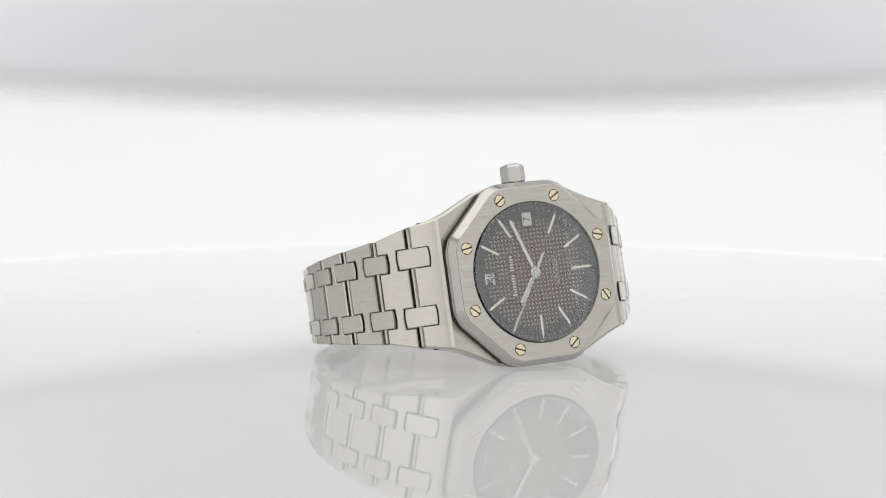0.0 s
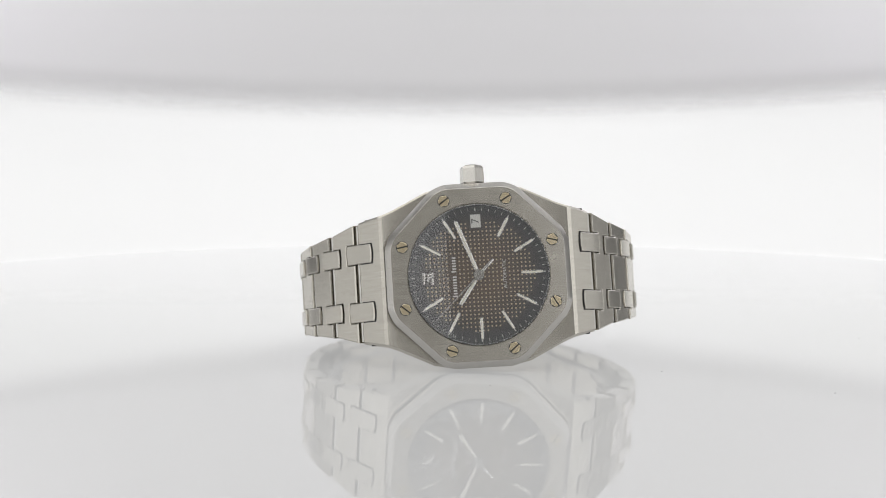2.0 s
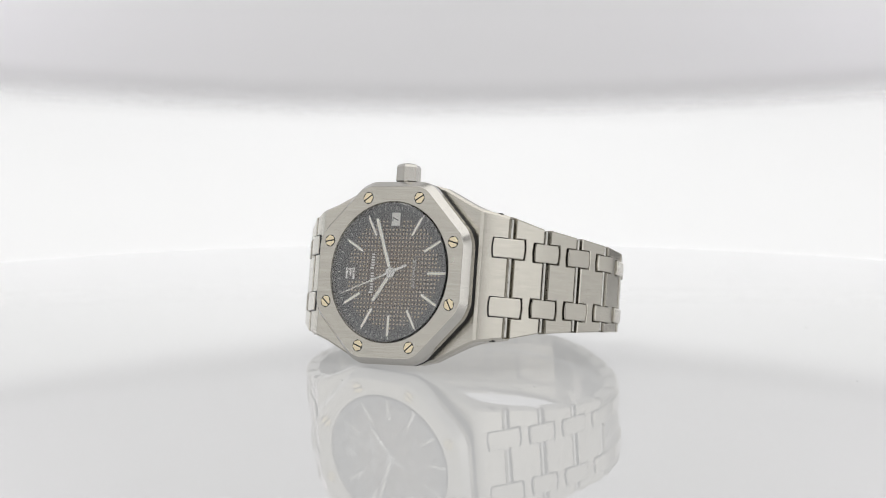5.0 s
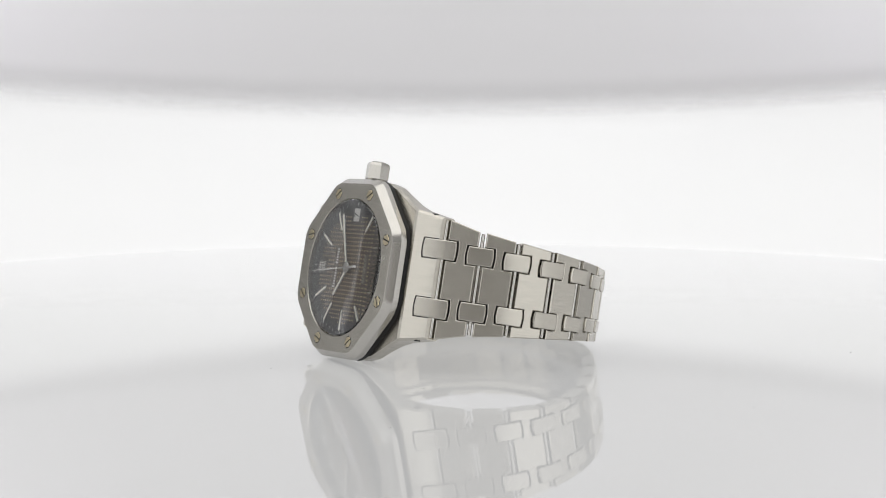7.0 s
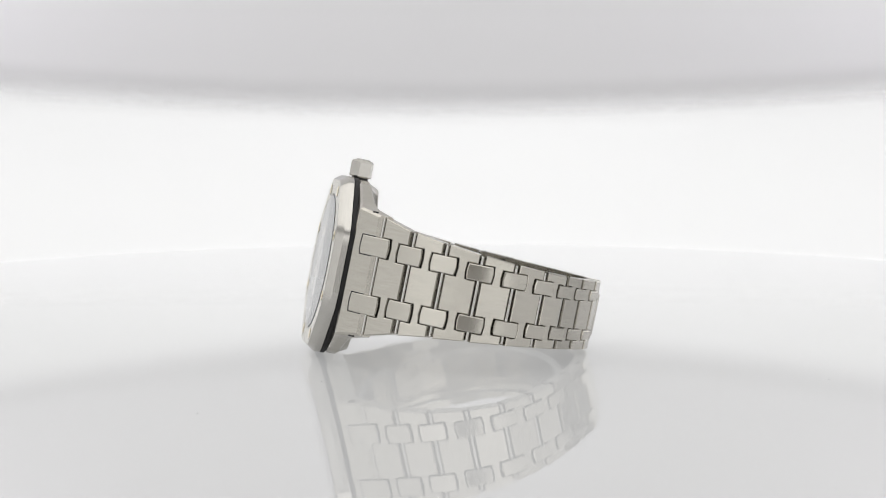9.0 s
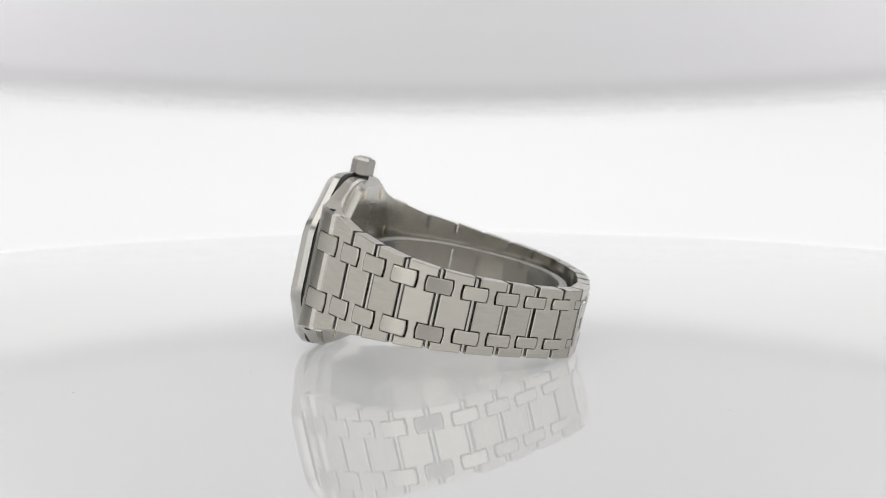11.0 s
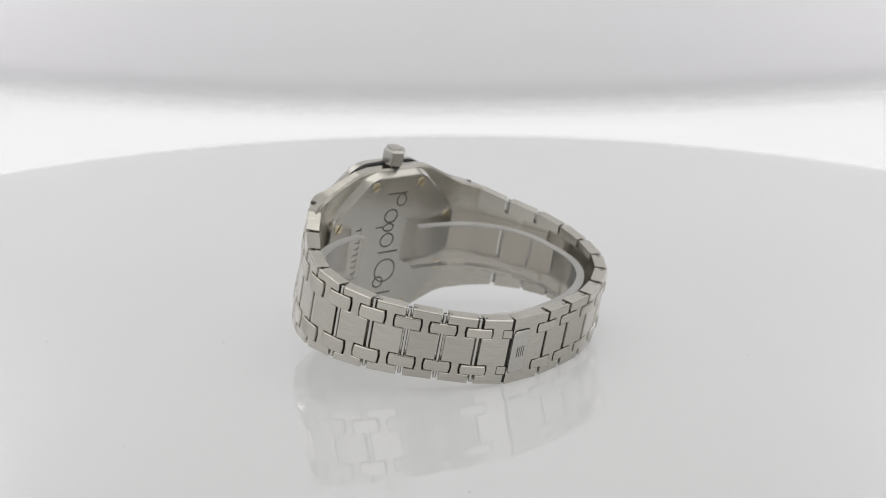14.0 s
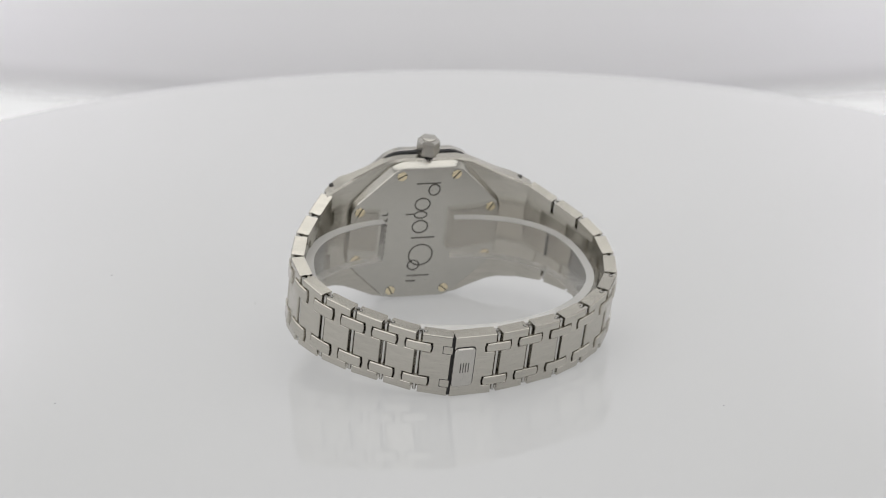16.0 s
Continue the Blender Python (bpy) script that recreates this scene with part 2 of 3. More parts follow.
def bezel():
    bm = bmesh.new()
    spec = [(ring(13.72), 1.5), (ring(13.78), 0.3), (ring(13.98), 0.0), (octagon(16.85, soft=0.42), 0.0)]
    loops = [[(x, y, z) for x, z in o] for o, y in spec]
    rings(bm, loops, True, False, False)
    spec = [(octagon(16.85, soft=0.42), 0.0), (octagon(16.93, soft=0.42), 0.04), (octagon(17.85, soft=0.55), 1.25), (octagon(18.0, soft=0.55), 1.5),
            (octagon(18.0, soft=0.55), 2.7), (octagon(17.6, soft=0.55), 2.95), (ring(13.72), 2.95)]
    loops = [[(x, y, z) for x, z in o] for o, y in spec]
    rings(bm, loops, True, False, False, 1)
    bmesh.ops.remove_doubles(bm, verts=bm.verts, dist=1e-4)
    part("bezel", bm, [M_BEZEL, M_BEVEL], watch, "octagonal steel bezel, brushed face and polished bevel", smooth=20)
    bm = bmesh.new()
    loops = [[(x, y, z) for x, z in o] for o, y in ((octagon(16.6), 2.9), (octagon(17.95, soft=0.57), 2.9), (octagon(17.95, soft=0.57), 3.7), (octagon(17.5, soft=0.42), 3.9), (octagon(16.6), 3.9))]
    rings(bm, loops, True, False, False)
    part("gasket", bm, M_GASKET, watch, "black rubber gasket under the bezel")


def screw_mesh(name, r, turn, sides, y0, sign, label, x, z):
    """Slotted screw: two halves of the head over a dark slot; sign: -1 faces the front, 1 the back."""
    bm = bmesh.new()
    g = 0.13
    for side in (1, -1):
        pts = []
        for i in range(sides * 4 + 1):
            a = pi * i / (sides * 4)
            if sides == 6:
                d = ((a + pi / 6) % (pi / 3)) - pi / 6
                rr = r * cos(pi / 6) / cos(d)
            else:
                rr = r
            pts.append((rr * cos(a), max(g, rr * sin(a))))
        pts = [(px, pz * side) for px, pz in pts]
        if side < 0:
            pts = pts[::-1]
        loops = [[(px * k, y, pz * (k if abs(pz) > g + 1e-6 else 1)) for px, pz in pts] for k, y in ((0.94, sign * 0.10), (1.0, sign * 0.05), (1.0, -sign * 0.5))]
        rings(bm, loops)
    n = 24
    loops = [[(rr * cos(2 * pi * i / n), y, rr * sin(2 * pi * i / n)) for i in range(n)] for rr, y in ((r * 1.04, sign * 0.012), (r * 1.04, -sign * 0.3))]
    rings(bm, loops, mat=1)
    m = mm_pose(x, y0, z) @ Matrix.Rotation(turn, 4, "Y")
    return part(name, bm, [M_GOLD, M_DARK], watch, label, m, smooth=25)


def screws():
    slots = [-35, -30, 15, 60, -40, 20, 40, -10]
    for i in range(8):
        a = radians(112.5 - 45 * i)
        screw_mesh("bezel_screw", 1.14, radians(slots[i]), 6, 0.0, -1, "pale gold hexagonal screw with a slot", 15.8 * cos(a), 15.8 * sin(a))
    backs = [50, 30, 65, 35, -60, -40, 20, 60]
    for i in range(8):
        a = radians(112.5 - 45 * i)
        screw_mesh("back_screw", 1.08, radians(backs[i]), 5, 8.05, 1, "pale gold round slotted screw", 15.75 * cos(a), 15.75 * sin(a))


STATIONS = ((0, 17.7, 3.75, 6.3), (6.2, 17.7, 3.75, 6.3), (9.5, 17.0, 3.75, 6.3), (13.2, 15.2, 3.75, 6.5), (16.2, 13.75, 3.7, 6.9), (18.2, 12.95, 3.5, 7.6), (18.95, 12.75, 3.62, 7.9), (20.8, 12.35, 5.1, 8.9), (22.55, 11.9, 7.05, 10.1))


def case_body():
    bm = bmesh.new()
    loops = []
    st = [(-22.85, 11.9, 6.72, 9.8), (-20.8, 12.35, 4.85, 8.9)] + [(-x, w, a, b) for x, w, a, b in STATIONS[-3:0:-1]] + list(STATIONS)
    for x, w, a, b in st:
        c = 0.45
        loops.append([(x, a, -w + c), (x, a, w - c), (x, a + c, w), (x, b - c, w), (x, b, w - c), (x, b, -w + c), (x, b - c, -w), (x, a + c, -w)])
    rings(bm, loops)
    part("case", bm, M_CASE, watch, "brushed steel case middle with sloped lugs", smooth=12)
    # pins in the lug flanks
    for sx in (-1, 1):
        for sz in (-1, 1):
            bm = bmesh.new()
            turned(bm, [(0.62, -0.06), (0.62, 0.6)], 20, mat=0)
            turned(bm, [(0.3, -0.075), (0.3, 0.6)], 12, mat=1)
            part("lug_pin", bm, [M_DARK, M_ENGRAVE], watch, "", mm_pose(sx * 20.85, 6.4, sz * 12.36, -90 * sz, 0, 0), smooth=30)


def case_back():
    bm = bmesh.new()
    spec = [(octagon(17.25, soft=0.5), 5.2), (octagon(17.25, soft=0.5), 6.5), (octagon(17.1, soft=0.45), 6.75), (octagon(16.55, soft=0.4), 7.85), (octagon(16.35, soft=0.35), 8.05)]
    loops = [[(x, y, z) for x, z in o] for o, y in spec]
    rings(bm, loops)
    return part("case_back", bm, M_BACK, watch, "satin steel octagonal case back", smooth=15)


def crown():
    bm = bmesh.new()
    hexa = lambda r, z, k: [(r * cos(pi / 3 * i + 0.73) * k, 4.6 + r * sin(pi / 3 * i + 0.73) * k, z) for i in range(6)]
    loops = [hexa(2.45, 18.2, 0.92), hexa(2.45, 18.45, 1.0), hexa(2.45, 21.2, 1.0), hexa(2.45, 21.7, 0.86)]
    rings(bm, loops)
    part("crown", bm, M_SATIN, watch, "hexagonal steel crown", smooth=20)
    bm = bmesh.new()
    loops = [[(r * cos(2 * pi * i / 24), 4.6 + r * sin(2 * pi * i / 24), z) for i in range(24)] for r, z in ((1.5, 21.6), (1.45, 21.9), (1.1, 21.98))]
    rings(bm, loops)
    part("crown_cap", bm, M_SATIN, watch)
    bm = bmesh.new()
    loops = [[(r * cos(2 * pi * i / 24), 4.6 + r * sin(2 * pi * i / 24), z) for i in range(24)] for r, z in ((1.7, 17.3), (1.7, 18.3))]
    rings(bm, loops)
    part("crown_tube", bm, M_DARK, watch)


def hour_dir(deg):
    a = radians(deg)
    return -cos(a), sin(a)


def baton(bm, deg, r0, r1, w, y0, y1, mat_edge=0, mat_top=1, at=(0, 0)):
    """A rounded bar along the dial's radius, with a pale filling."""
    dx, dz = hour_dir(deg)

    def place(o):
        return [(at[0] + u * dx - v * dz, at[1] + u * dz + v * dx) for u, v in o]

    slab(bm, place(rounded_rect(r0, r1, -w / 2, w / 2, w * 0.48, 4)), y0, y1, 0.07, mat_edge)
    k = w * 0.25
    slab(bm, place(rounded_rect(r0 + k, r1 - k, -w / 2 + k, w / 2 - k, (w - 2 * k) * 0.48, 3)), y0 - 0.015, y0 + 0.05, 0.0, mat_top)


DIAL_Y = 1.55


def text_mesh(body, size, thick):
    cu = bpy.data.curves.new("writing", "FONT")
    cu.body, cu.size, cu.extrude, cu.align_x, cu.align_y = body, size, thick, "CENTER", "CENTER"
    cu.resolution_u = 3
    ob = bpy.data.objects.new("writing", cu)
    scene.collection.objects.link(ob)
    bpy.context.view_layer.update()
    me = bpy.data.meshes.new_from_object(ob.evaluated_get(bpy.context.evaluated_depsgraph_get()))
    bpy.data.objects.remove(ob)
    bm = bmesh.new()
    bm.from_mesh(me)
    return bm


def dial():
    bm = bmesh.new()
    turned(bm, [(13.75, DIAL_Y), (13.75, DIAL_Y + 0.5)], 96)
    d = part("dial", bm, M_DIAL, watch, "smoked grey-brown dial")
    # raised studs of the waffle pattern
    bm = bmesh.new()
    step, h = 0.80, 0.14
    for i in range(-14, 14):
        for j in range(-14, 14):
            x, z = (i + 0.5) * step, (j + 0.5) * step
            if hypot(x, z) > 10.9 or (z > 8.6 and abs(x) < 1.6):
                continue
            if -5.4 < x < -3.9 and abs(z) < 4.4 or 4.5 < x < 5.7 and abs(z) < 3.3 or x < -8.2 and abs(z) < 1.6:
                continue
            vs = [bm.verts.new((x + a * k, y, z + b * k)) for k, y in ((h, DIAL_Y - 0.005), (h * 0.7, DIAL_Y - 0.06)) for a, b in ((-1, -1), (1, -1), (1, 1), (-1, 1))]
            bm.faces.new(vs[4:])
            for k in range(4):
                bm.faces.new((vs[k], vs[(k + 1) % 4], vs[4 + (k + 1) % 4], vs[4 + k]))
    tagged(part("dial_studs", bm, M_DOT, d, "tiny raised squares of the waffle pattern", smooth=0), kind="stuff")
    bm = bmesh.new()
    for i in range(60):
        dx, dz = hour_dir(6 * i)
        w = 0.045 if i % 5 else 0.09
        slab(bm, [(u * dx - v * dz, u * dz + v * dx) for u, v in ((12.4, -w), (12.95, -w), (12.95, w), (12.4, w))], DIAL_Y - 0.012, DIAL_Y + 0.05)
    tagged(part("minute_track", bm, M_PRINT, d, "printed silver minute ticks", smooth=0), kind="stuff")
    for h in (1, 2, 4, 5, 6, 7, 8, 9, 10, 11):
        bm = bmesh.new()
        baton(bm, 30 * h, 8.2, 12.55, 0.66, DIAL_Y - 0.28, DIAL_Y + 0.05)
        part("hour_marker", bm, [M_POLISH, M_LUME], d, "applied steel baton with pale filling")
    # emblem at twelve as plain shapes
    bm = bmesh.new()
    for x0, x1, z0, z1 in ((-10.9, -10.45, -1.35, 0.9), (-10.5, -8.9, -0.15, 0.15), (-10.5, -8.9, 0.45, 0.75), (-10.0, -9.6, -0.9, 0.6), (-9.3, -8.75, -1.45, -0.3), (-9.1, -8.75, -0.1, 0.95)):
        slab(bm, [(x0, z0), (x1, z0), (x1, z1), (x0, z1)], DIAL_Y - 0.2, DIAL_Y + 0.05, 0.04)
    part("emblem", bm, M_POLISH, d, "small applied steel emblem")
    # maker's line as a row of plain bars
    bm = bmesh.new()
    z = -4.05
    for k in range(15):
        w = 0.30 if k != 8 else 0.0
        if w:
            tall = 0.62 if k in (0, 9) else 0.48
            slab(bm, [(-4.3 - tall * 1.5, z), (-4.3, z), (-4.3, z + w), (-4.3 - tall * 1.5, z + w)], DIAL_Y - 0.014, DIAL_Y + 0.05)
        z += 0.53
    part("printed_line", bm, M_PRINT, d, "printed silver line of lettering as bars", smooth=0)
    bm = text_mesh("AUTOMATIC", 0.96, 0.01)
    bmesh.ops.scale(bm, verts=bm.verts, vec=(1.02, 1, 1))
    bmesh.ops.rotate(bm, verts=bm.verts, matrix=Matrix(((0, -1, 0), (0, 0, -1), (1, 0, 0))))
    bmesh.ops.translate(bm, verts=bm.verts, vec=(5.05, DIAL_Y - 0.02, 0.0))
    part("automatic_print", bm, M_PRINT, d, "silver lettering", smooth=0)
    # date
    w = tagged(new("date_window"), "white date window showing 7")
    w.parent = d
    bm = bmesh.new()
    slab(bm, [(-0.98, 9.2), (0.98, 9.2), (0.98, 11.75), (-0.98, 11.75)], DIAL_Y - 0.03, DIAL_Y + 0.05)
    part("date_disc", bm, M_DATE, w, smooth=0)
    bm = text_mesh("7", 2.1, 0.01)
    bmesh.ops.rotate(bm, verts=bm.verts, matrix=Matrix(((0, -1, 0), (0, 0, -1), (1, 0, 0))))
    bmesh.ops.translate(bm, verts=bm.verts, vec=(0.0, DIAL_Y - 0.05, 10.45))
    part("date_number", bm, M_INK, w, smooth=0)
    # rim between dial and crystal
    bm = bmesh.new()
    turned(bm, [(13.73, 0.3), (13.5, DIAL_Y), (13.74, DIAL_Y + 0.1)], 96, close=True)
    part("dial_rim", bm, M_SATIN, watch, "polished ring round the dial")
    bm = bmesh.new()
    turned(bm, [(13.5, -0.1), (13.74, 0.08), (13.74, 0.3), (13.5, 0.35)], 96)
    c = part("crystal", bm, M_CRYSTAL, watch, "flat clear sapphire crystal")
    c.visible_shadow = False


def pointers():
    bm = bmesh.new()
    baton(bm, 304.5, 1.0, 7.0, 0.85, DIAL_Y - 0.50, DIAL_Y - 0.38)
    part("hour_hand", bm, [M_POLISH, M_LUME], watch, "steel baton hour hand with pale filling")
    bm = bmesh.new()
    baton(bm, 69.5, 1.0, 11.4, 0.85, DIAL_Y - 0.70, DIAL_Y - 0.58)
    part("minute_hand", bm, [M_POLISH, M_LUME], watch, "steel baton minute hand with pale filling")
    bm = bmesh.new()
    turned(bm, [(1.02, DIAL_Y - 0.8), (1.1, DIAL_Y - 0.72), (1.1, DIAL_Y - 0.3)], 32)
    part("centre_hub", bm, M_POLISH, watch, "polished centre boss")
    bm = bmesh.new()
    slab(bm, [(-12.3, -0.09), (0, -0.17), (0, 0.17), (-12.3, 0.09)], DIAL_Y - 0.92, DIAL_Y - 0.84)
    slab(bm, rounded_rect(0.9, 4.1, -0.27, 0.27, 0.1), DIAL_Y - 0.90, DIAL_Y - 0.82, 0.03)
    slab(bm, [(0, -0.13), (1.0, -0.13), (1.0, 0.13), (0, 0.13)], DIAL_Y - 0.90, DIAL_Y - 0.84)
    turned(bm, [(0.5, DIAL_Y - 0.98), (0.55, DIAL_Y - 0.9), (0.55, DIAL_Y - 0.8)], 24)
    return part("second_hand", bm, M_POLISH, watch, "thin polished second hand with short tail")


# ---- bracelet ----
# joints along the outside, from the lug to the clasp, as (x, y)
JOINTS_SIX = [(23.15, 7.8), (27.55, 13.6), (31.3, 19.75), (33.6, 26.7), (32.9, 33.9), (29.6, 40.5), (24.7, 45.85), (19.2, 50.3), (13.25, 54.4), (6.7, 56.85)]
JOINTS_TWELVE = [(-23.5, 7.15), (-28.6, 12.5), (-32.6, 18.6), (-34.9, 25.0), (-34.9, 32.0), (-33.2, 38.8), (-29.4, 44.6), (-23.5, 49.4), (-17.0, 52.9), (-9.9, 54.9), (-2.85, 56.4)]
WIDTHS = (11.7, 10.15, 9.25, 8.5, 7.95, 7.55, 7.35, 7.15, 7.1, 7.1, 7.1, 7.1)
OFFSETS = (5.72, 5.4, 5.2, 4.95, 4.7, 4.35, 4.15, 4.05, 4.05, 4.05, 4.05, 4.05)


def outline_link(s0, s1, w0, w1, c0, c1, deep0, deep1, t0, t1):
    """Outline of a link from s0 to s1 (x) with notches for the connectors; c: their place, deep: notch depth (0: none), t: half their height."""
    pts = [(s0, -w0), (s1, -w1)]
    if deep1:
        for c in (-c1, c1):
            pts += [(s1, c - t1), (s1 - deep1, c - t1), (s1 - deep1 - 0.18, c), (s1 - deep1, c + t1), (s1, c + t1)]
    pts += [(s1, w1), (s0, w0)]
    if deep0:
        for c in (c0, -c0):
            pts += [(s0, c + t0), (s0 + deep0, c + t0), (s0 + deep0 + 0.18, c), (s0 + deep0, c - t0), (s0, c - t0)]
    return pts


def tab_half(i):
    return 1.90 - 0.115 * min(i, 8)


def connector_outline(x0, x1, c, h):
    """Small connector with bowed ends."""
    e = 0.24
    return [(x0 + e, c - h), (x1 - e, c - h), (x1 - e * 0.35, c - h * 0.6), (x1, c), (x1 - e * 0.35, c + h * 0.6), (x1 - e, c + h), (x0 + e, c + h), (x0 + e * 0.35, c + h * 0.6), (x0, c), (x0 + e * 0.35, c - h * 0.6)]


def frame_at(p, q, flip):
    """Pose with x along p->q, y inwards, z up, for a chord of the bracelet."""
    d = Vector((q[0] - p[0], q[1] - p[1], 0)).normalized()
    z = Vector((0, 0, 1))
    y = z.cross(d)
    if flip:
        y = -y
        z = -z
    m = Matrix((d, y, z)).transposed().to_4x4()
    m.translation = Vector((p[0], p[1], 0)) * MM
    return m


def bracelet(joints, flip):
    gap = 0.70
    for i in range(len(joints) - 1):
        p, q = joints[i], joints[i + 1]
        d = hypot(q[0] - p[0], q[1] - p[1])
        last = i == len(joints) - 2 and not flip
        bm = bmesh.new()
        pts = outline_link(gap, d - (0.36 if last else gap), WIDTHS[i] - 0.05, WIDTHS[i + 1] - 0.02, OFFSETS[i], OFFSETS[i + 1],
                           2.04, 0 if last else 2.04, tab_half(i) + 0.09, tab_half(i + 1) + 0.09)
        slab(bm, pts, 0.0, 2.7, 0.20)
        m = frame_at(p, q, flip)
        ob = part("link" if not last else "clasp_end", bm, M_LINK, watch, "" if not last else "steel clasp end piece", m, smooth=25)
        if last:
            clasp_tabs(ob)
        # pin ends in the flanks
        for sz in (-1, 1):
            if i < 5:
                continue
            bm = bmesh.new()
            turned(bm, [(0.30, -0.03), (0.30, 0.2)], 12, mat=0)
            turned(bm, [(0.42, -0.015), (0.42, 0.2)], 12, mat=1)
            part("pin_end", bm, [M_SATIN, M_DARK], ob, "", mm_pose(1.1, 1.2, sz * (WIDTHS[i] - 0.05), -90 * sz), smooth=30)
    for i in range(len(joints) if flip else len(joints) - 1):
        q = joints[i]
        a = joints[i - 1] if i else ((20.8, 5.1) if q[0] > 0 else (-20.8, 4.85))
        b = joints[i + 1] if i + 1 < len(joints) else JOINTS_SIX[-1]
        before, after = Vector((q[0] - a[0], q[1] - a[1])).normalized(), Vector((b[0] - q[0], b[1] - q[1])).normalized()
        t = (before + after).normalized()
        bend = tan(max(0.0, before.angle(after)) / 2) * (1.0 if i == 0 else 0.4)
        m = frame_at(q, (q[0] + t.x, q[1] + t.y), flip)
        h = tab_half(i)
        x0 = -4.0 if i == 0 else -2.62
        for c in (-OFFSETS[i], OFFSETS[i]):
            bm = bmesh.new()
            slab(bm, connector_outline(x0, 2.62, c, h), -0.26 if i == 0 else -0.14, 2.6, 0.2)
            bmesh.ops.bisect_plane(bm, geom=bm.verts[:] + bm.edges[:] + bm.faces[:], plane_co=(0, 0, 0), plane_no=(1, 0, 0))
            if i == 0:
                # dark outline laid on the lug for the shade of a notch
                slab(bm, connector_outline(x0 - 0.2, -0.75, c, h + 0.13), -0.09, 0.4, mat=1)
            for v in bm.verts:
                v.co.y += abs(v.co.x) * bend
            # dark plate added behind the connector, so the notch gaps look shaded
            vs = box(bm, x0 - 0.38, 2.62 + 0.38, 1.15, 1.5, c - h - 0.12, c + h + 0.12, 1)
            for v in vs:
                v.co.y += abs(v.co.x) * bend * 0.5
            vs = box(bm, -2.8, 2.8, 2.25, 2.68, c - h - 0.07, c + h + 0.07)
            for v in vs:
                v.co.y += abs(v.co.x) * bend * 0.5
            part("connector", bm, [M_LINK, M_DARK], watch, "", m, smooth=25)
        bm = bmesh.new()
        w = WIDTHS[i] - 0.3
        for yc, rb in ((0.75, 0.36), (1.95, 0.33)):
            loops = [[(rb * cos(2 * pi * k / 16), yc + rb * sin(2 * pi * k / 16), z) for k in range(16)] for z in (-w, w)]
            rings(bm, loops)
        part("hinge_bar", bm, M_POLISH, watch, "", m)


def clasp():
    w = 7.15
    # folding cover with a rounded push plate
    p, q = JOINTS_TWELVE[-1], JOINTS_SIX[-1]
    d = hypot(q[0] - p[0], q[1] - p[1])
    m = frame_at(p, q, True)
    bm = bmesh.new()
    pts = outline_link(0.7, d - 0.3, w, w, 4.05, 4.05, 2.04, 0, tab_half(10) + 0.09, tab_half(10) + 0.09)
    slab(bm, pts, 0.0, 2.7, 0.12)
    c = part("clasp_cover", bm, M_LINK, watch, "steel clasp cover", m, smooth=25)
    bm = bmesh.new()
    slab(bm, rounded_rect(d - 4.6, d - 0.32, -4.6, 4.6, 0.8, 4), -0.45, 0.2, 0.25)
    slab(bm, rounded_rect(d - 4.78, d - 0.31, -4.78, 4.78, 0.9, 4), -0.03, 0.2, mat=1)
    part("push_plate", bm, [M_SATIN, M_DARK], c, "raised plate with engraved emblem", smooth=25)
    bm = bmesh.new()
    for k in range(4):
        x = d - 3.5 + 0.55 * k
        slab(bm, [(x, -1.15), (x + 0.2, -1.15), (x + 0.2, 1.15), (x, 1.15)], -0.465, -0.3)
    part("emblem", bm, M_ENGRAVE, c, "engraved emblem strokes", smooth=0)
    # dark filler added between cover and end piece, for the slit's shade
    bm = bmesh.new()
    box(bm, d - 0.35, d + 0.4, 0.35, 2.3, -w + 0.3, w - 0.3)
    part("slit_filler", bm, M_DARK, c, "dark filler added in the slit of the closed clasp", smooth=0)


def clasp_tabs(end):
    # short flush ends of the catch beside the slit
    p, q = JOINTS_SIX[-2], JOINTS_SIX[-1]
    d = hypot(q[0] - p[0], q[1] - p[1])
    for c in (-4.0, 4.0):
        bm = bmesh.new()
        slab(bm, rounded_rect(d - 2.1, d - 0.14, c - 0.95, c + 0.95, 0.12, 2), -0.012, 0.3, mat=1)
        slab(bm, rounded_rect(d - 1.98, d - 0.14, c - 0.83, c + 0.83, 0.12, 2), -0.05, 0.3, 0.03)
        part("catch_tab", bm, [M_LINK, M_DARK], end, "", smooth=25)


def loop_point(u, inset):
    """Point of the rounded-square loop inside the bracelet."""
    a = radians(u)
    c, d = cos(a), sin(a)
    e = 2.7 if d < 0 else 2.0
    k = (abs(c) ** e + abs(d) ** e) ** (-1 / e)
    return (30.2 - inset) * c * k, 31.2 + ((22.4 if d < 0 else 20.2) - inset) * d * k


def holder():
    """Clear plastic cuff that keeps the bracelet round; open behind the case back."""
    root = tagged(new("bracelet_holder"), "clear plastic cuff inside the bracelet, open behind the case", "watch holder")
    n, h = 96, 4.75
    for name, z0, z1, mat, label in (("band", -h, h, M_CLEAR, "clear plastic band"), ("rim", h, h + 0.16, M_RIM, "milky cut edge"), ("rim", -h - 0.16, -h, M_RIM, "milky cut edge")):
        bm = bmesh.new()
        loops = []
        for i in range(n + 1):
            u = -71.5 + i * (258.5 + 71.5) / n
            a, b = loop_point(u, 0.0), loop_point(u, 1.7)
            loops.append([(a[0], a[1], z0), (a[0], a[1], z1), (b[0], b[1], z1), (b[0], b[1], z0)])
        rings(bm, loops)
        ob = part(name, bm, mat, root, label, smooth=40)
        ob.visible_shadow = False
    return root


bezel()
screws()
case_body()
back = case_back()
crown()
dial()
second_hand = pointers()
bracelet(JOINTS_SIX, False)
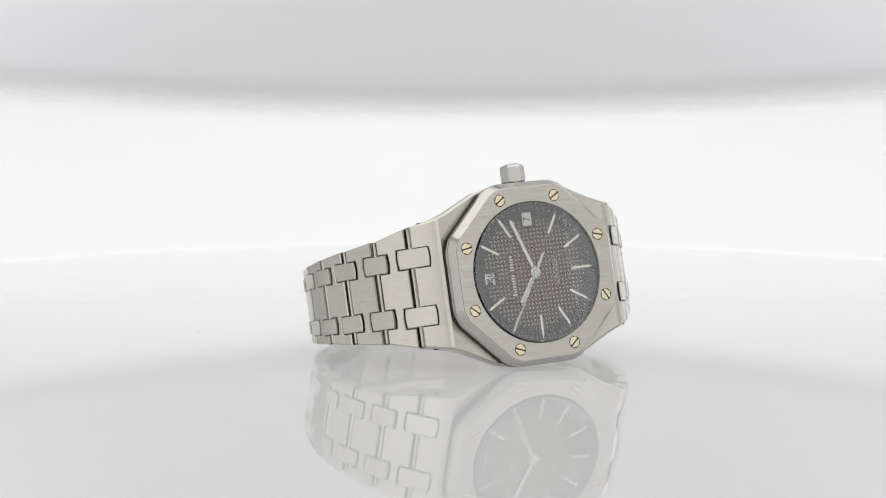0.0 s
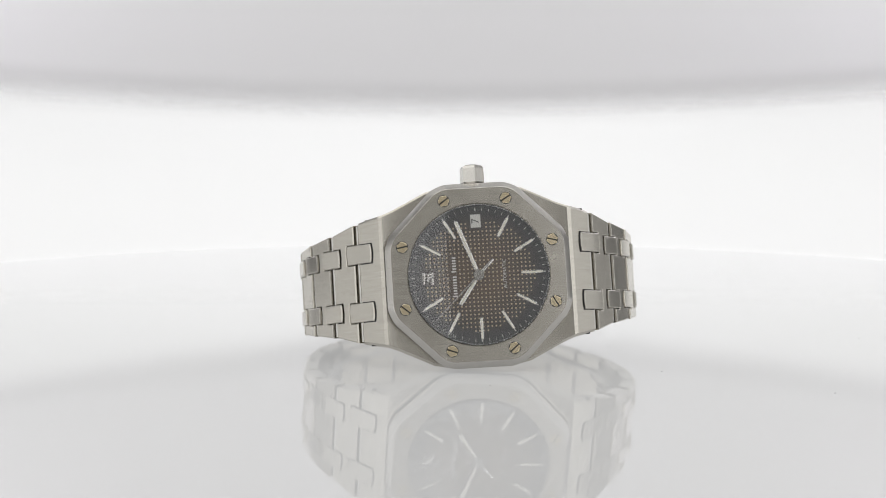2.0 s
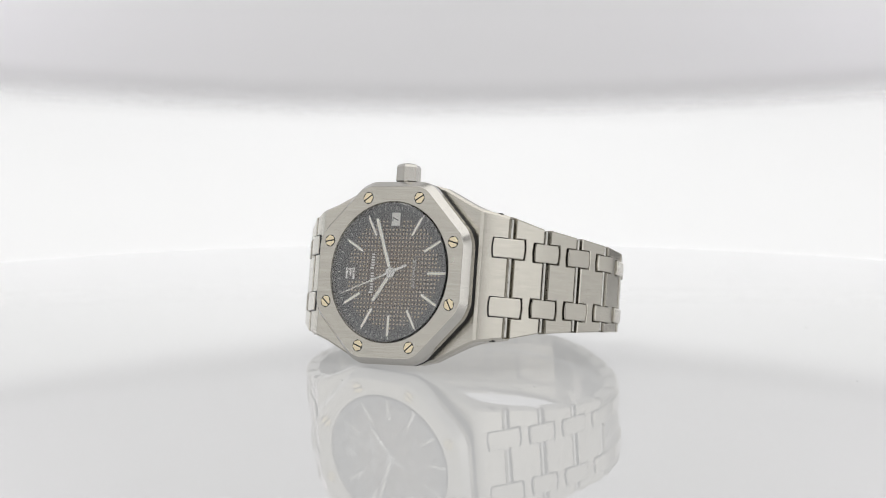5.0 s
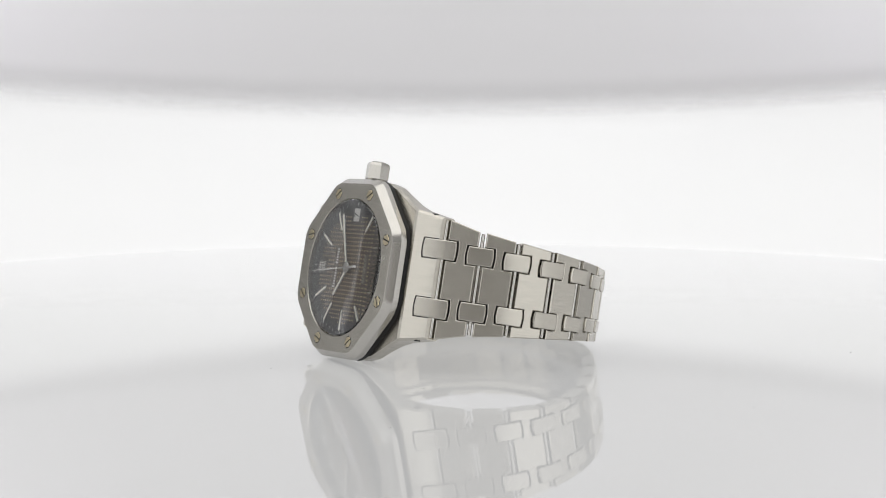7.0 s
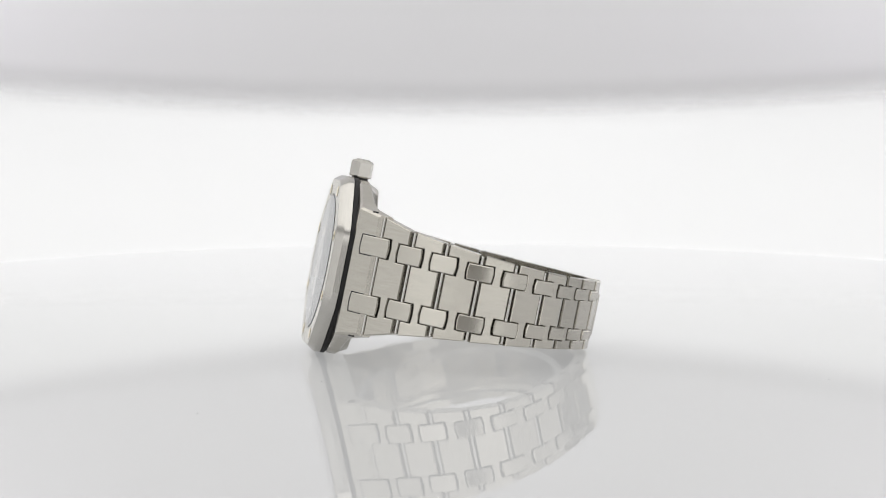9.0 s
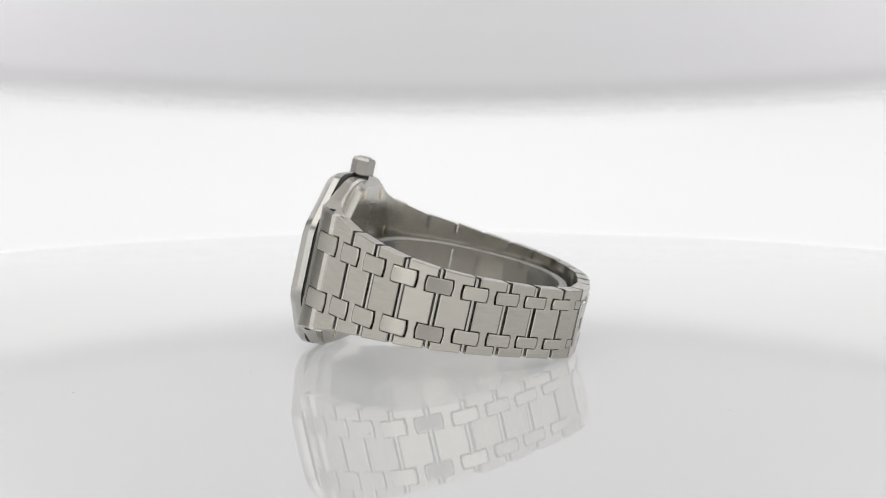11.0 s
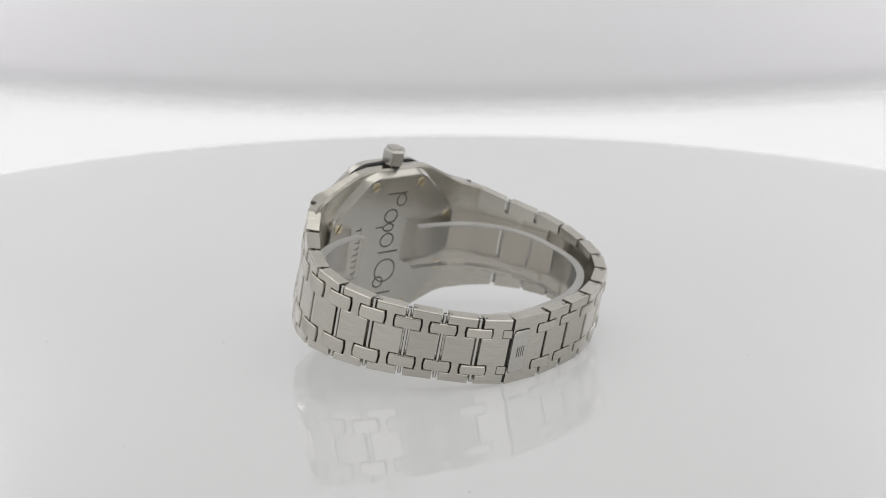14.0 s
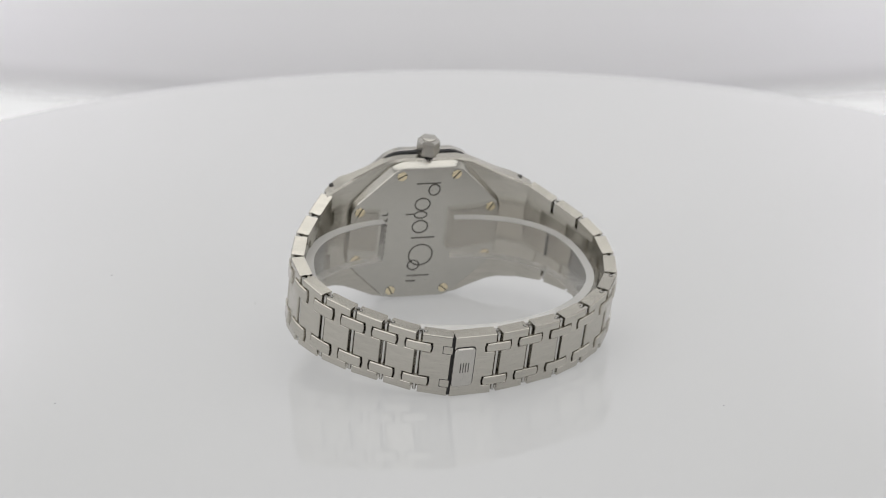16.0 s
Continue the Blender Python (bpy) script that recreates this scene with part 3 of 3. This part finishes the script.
bracelet(JOINTS_TWELVE, True)
clasp()
cuff = holder()


def back_engraving():
    """The engraving on the back as a row of plain ovals and strokes of its size."""
    y0, y1, k = 7.8, 8.062, 0.155

    def oval(x0, x1, z0, z1):
        bm = bmesh.new()
        cx, cz, rx, rz = (x0 + x1) / 2, (z0 + z1) / 2, (x1 - x0) / 2, (z1 - z0) / 2
        loops = [[(cx + (rx + q) * cos(2 * pi * a / 28), y, cz + (rz + q) * sin(2 * pi * a / 28)) for a in range(28)] for q, y in ((-k, y1), (k, y1), (k, y0), (-k, y0))]
        rings(bm, loops + [loops[0]], True, False, False)
        bmesh.ops.remove_doubles(bm, verts=bm.verts, dist=1e-5)
        part("engraved_oval", bm, M_ENGRAVE, back, "", smooth=0)

    def stroke(x0, x1, z):
        bm = bmesh.new()
        slab(bm, [(x0, z - k), (x1, z - k), (x1, z + k), (x0, z + k)], y0, y1)
        part("engraved_stroke", bm, M_ENGRAVE, back, "", smooth=0)

    stroke(-2.7, 2.6, 12.6)
    oval(-2.6, -0.2, 9.6, 12.3)
    oval(-0.8, 2.5, 5.9, 8.9)
    oval(-0.3, 2.4, 3.9, 5.6)
    stroke(2.2, 4.4, 5.0)
    oval(-0.8, 2.6, 0.2, 3.3)
    stroke(-2.6, 2.6, -1.1)
    oval(-2.6, 2.7, -8.2, -2.9)
    oval(0.2, 2.7, -9.4, -6.9)
    stroke(-2.4, 2.6, -10.9)
    stroke(0.6, 2.7, -12.3)
    bm = bmesh.new()
    for j in range(8):
        z = 5.4 - 1.45 * j
        slab(bm, [(8.3, z - 0.5), (9.6, z - 0.5), (9.6, z - 0.2), (8.3, z - 0.2)], y0, y1)
        slab(bm, [(8.3, z - 0.2), (8.55, z - 0.2), (8.55, z + 0.3), (8.3, z + 0.3)], y0, y1)
    part("serial_mark", bm, M_ENGRAVE, back, "small engraved mark as bars", smooth=0)


# ---- all that moves ----
PIVOT = (0, 4.0 * MM, 21.8 * MM)
TILTS = ((0, 0), (9.8, 0), (10.5, 0.3), (11.0, 1.05), (11.5, 2.34), (12.0, 3.74), (12.5, 5.16), (13.0, 6.58), (13.5, 8.0), (14.0, 9.47), (14.5, 10.95), (15.0, 12.42), (15.5, 13.87), (16.0, 15.22))
LEAN = mm_pose(2.08, -29.19, 19.21) @ pose(0, 0, 0, 0, -2.92, 0) @ pose(0, 0, 0, -12.01, 0, 0)


def tilt_at(t):
    for (t0, a), (t1, b) in zip(TILTS, TILTS[1:]):
        if t0 <= t <= t1:
            return a + (b - a) * (t - t0) / (t1 - t0)
    return TILTS[-1][1]


def platform(t):
    """The turntable's pose: it spins steadily, then the whole platform tilts up behind."""
    return Matrix.Translation(PIVOT) @ pose(0, 0, 0, tilt_at(t)) @ Matrix.Translation(-Vector(PIVOT)) @ pose(0, 0, 0, 0, 0, 26.582 -11.9111 * t -0.00930 * t ** 2 +0.000500 * t ** 3)


def motions():
    times = [i * 0.5 for i in range(33)]
    walk(table, [(t, platform(t)) for t in times])
    walk(watch, [(t, platform(t) @ LEAN) for t in times])
    walk(cuff, [(t, platform(t) @ LEAN) for t in times])
    walk(second_hand, [(t, pose(0, 0, 0, 0, 300.8 + 7.6 * t, 0)) for t in times])


back_engraving()
motions()
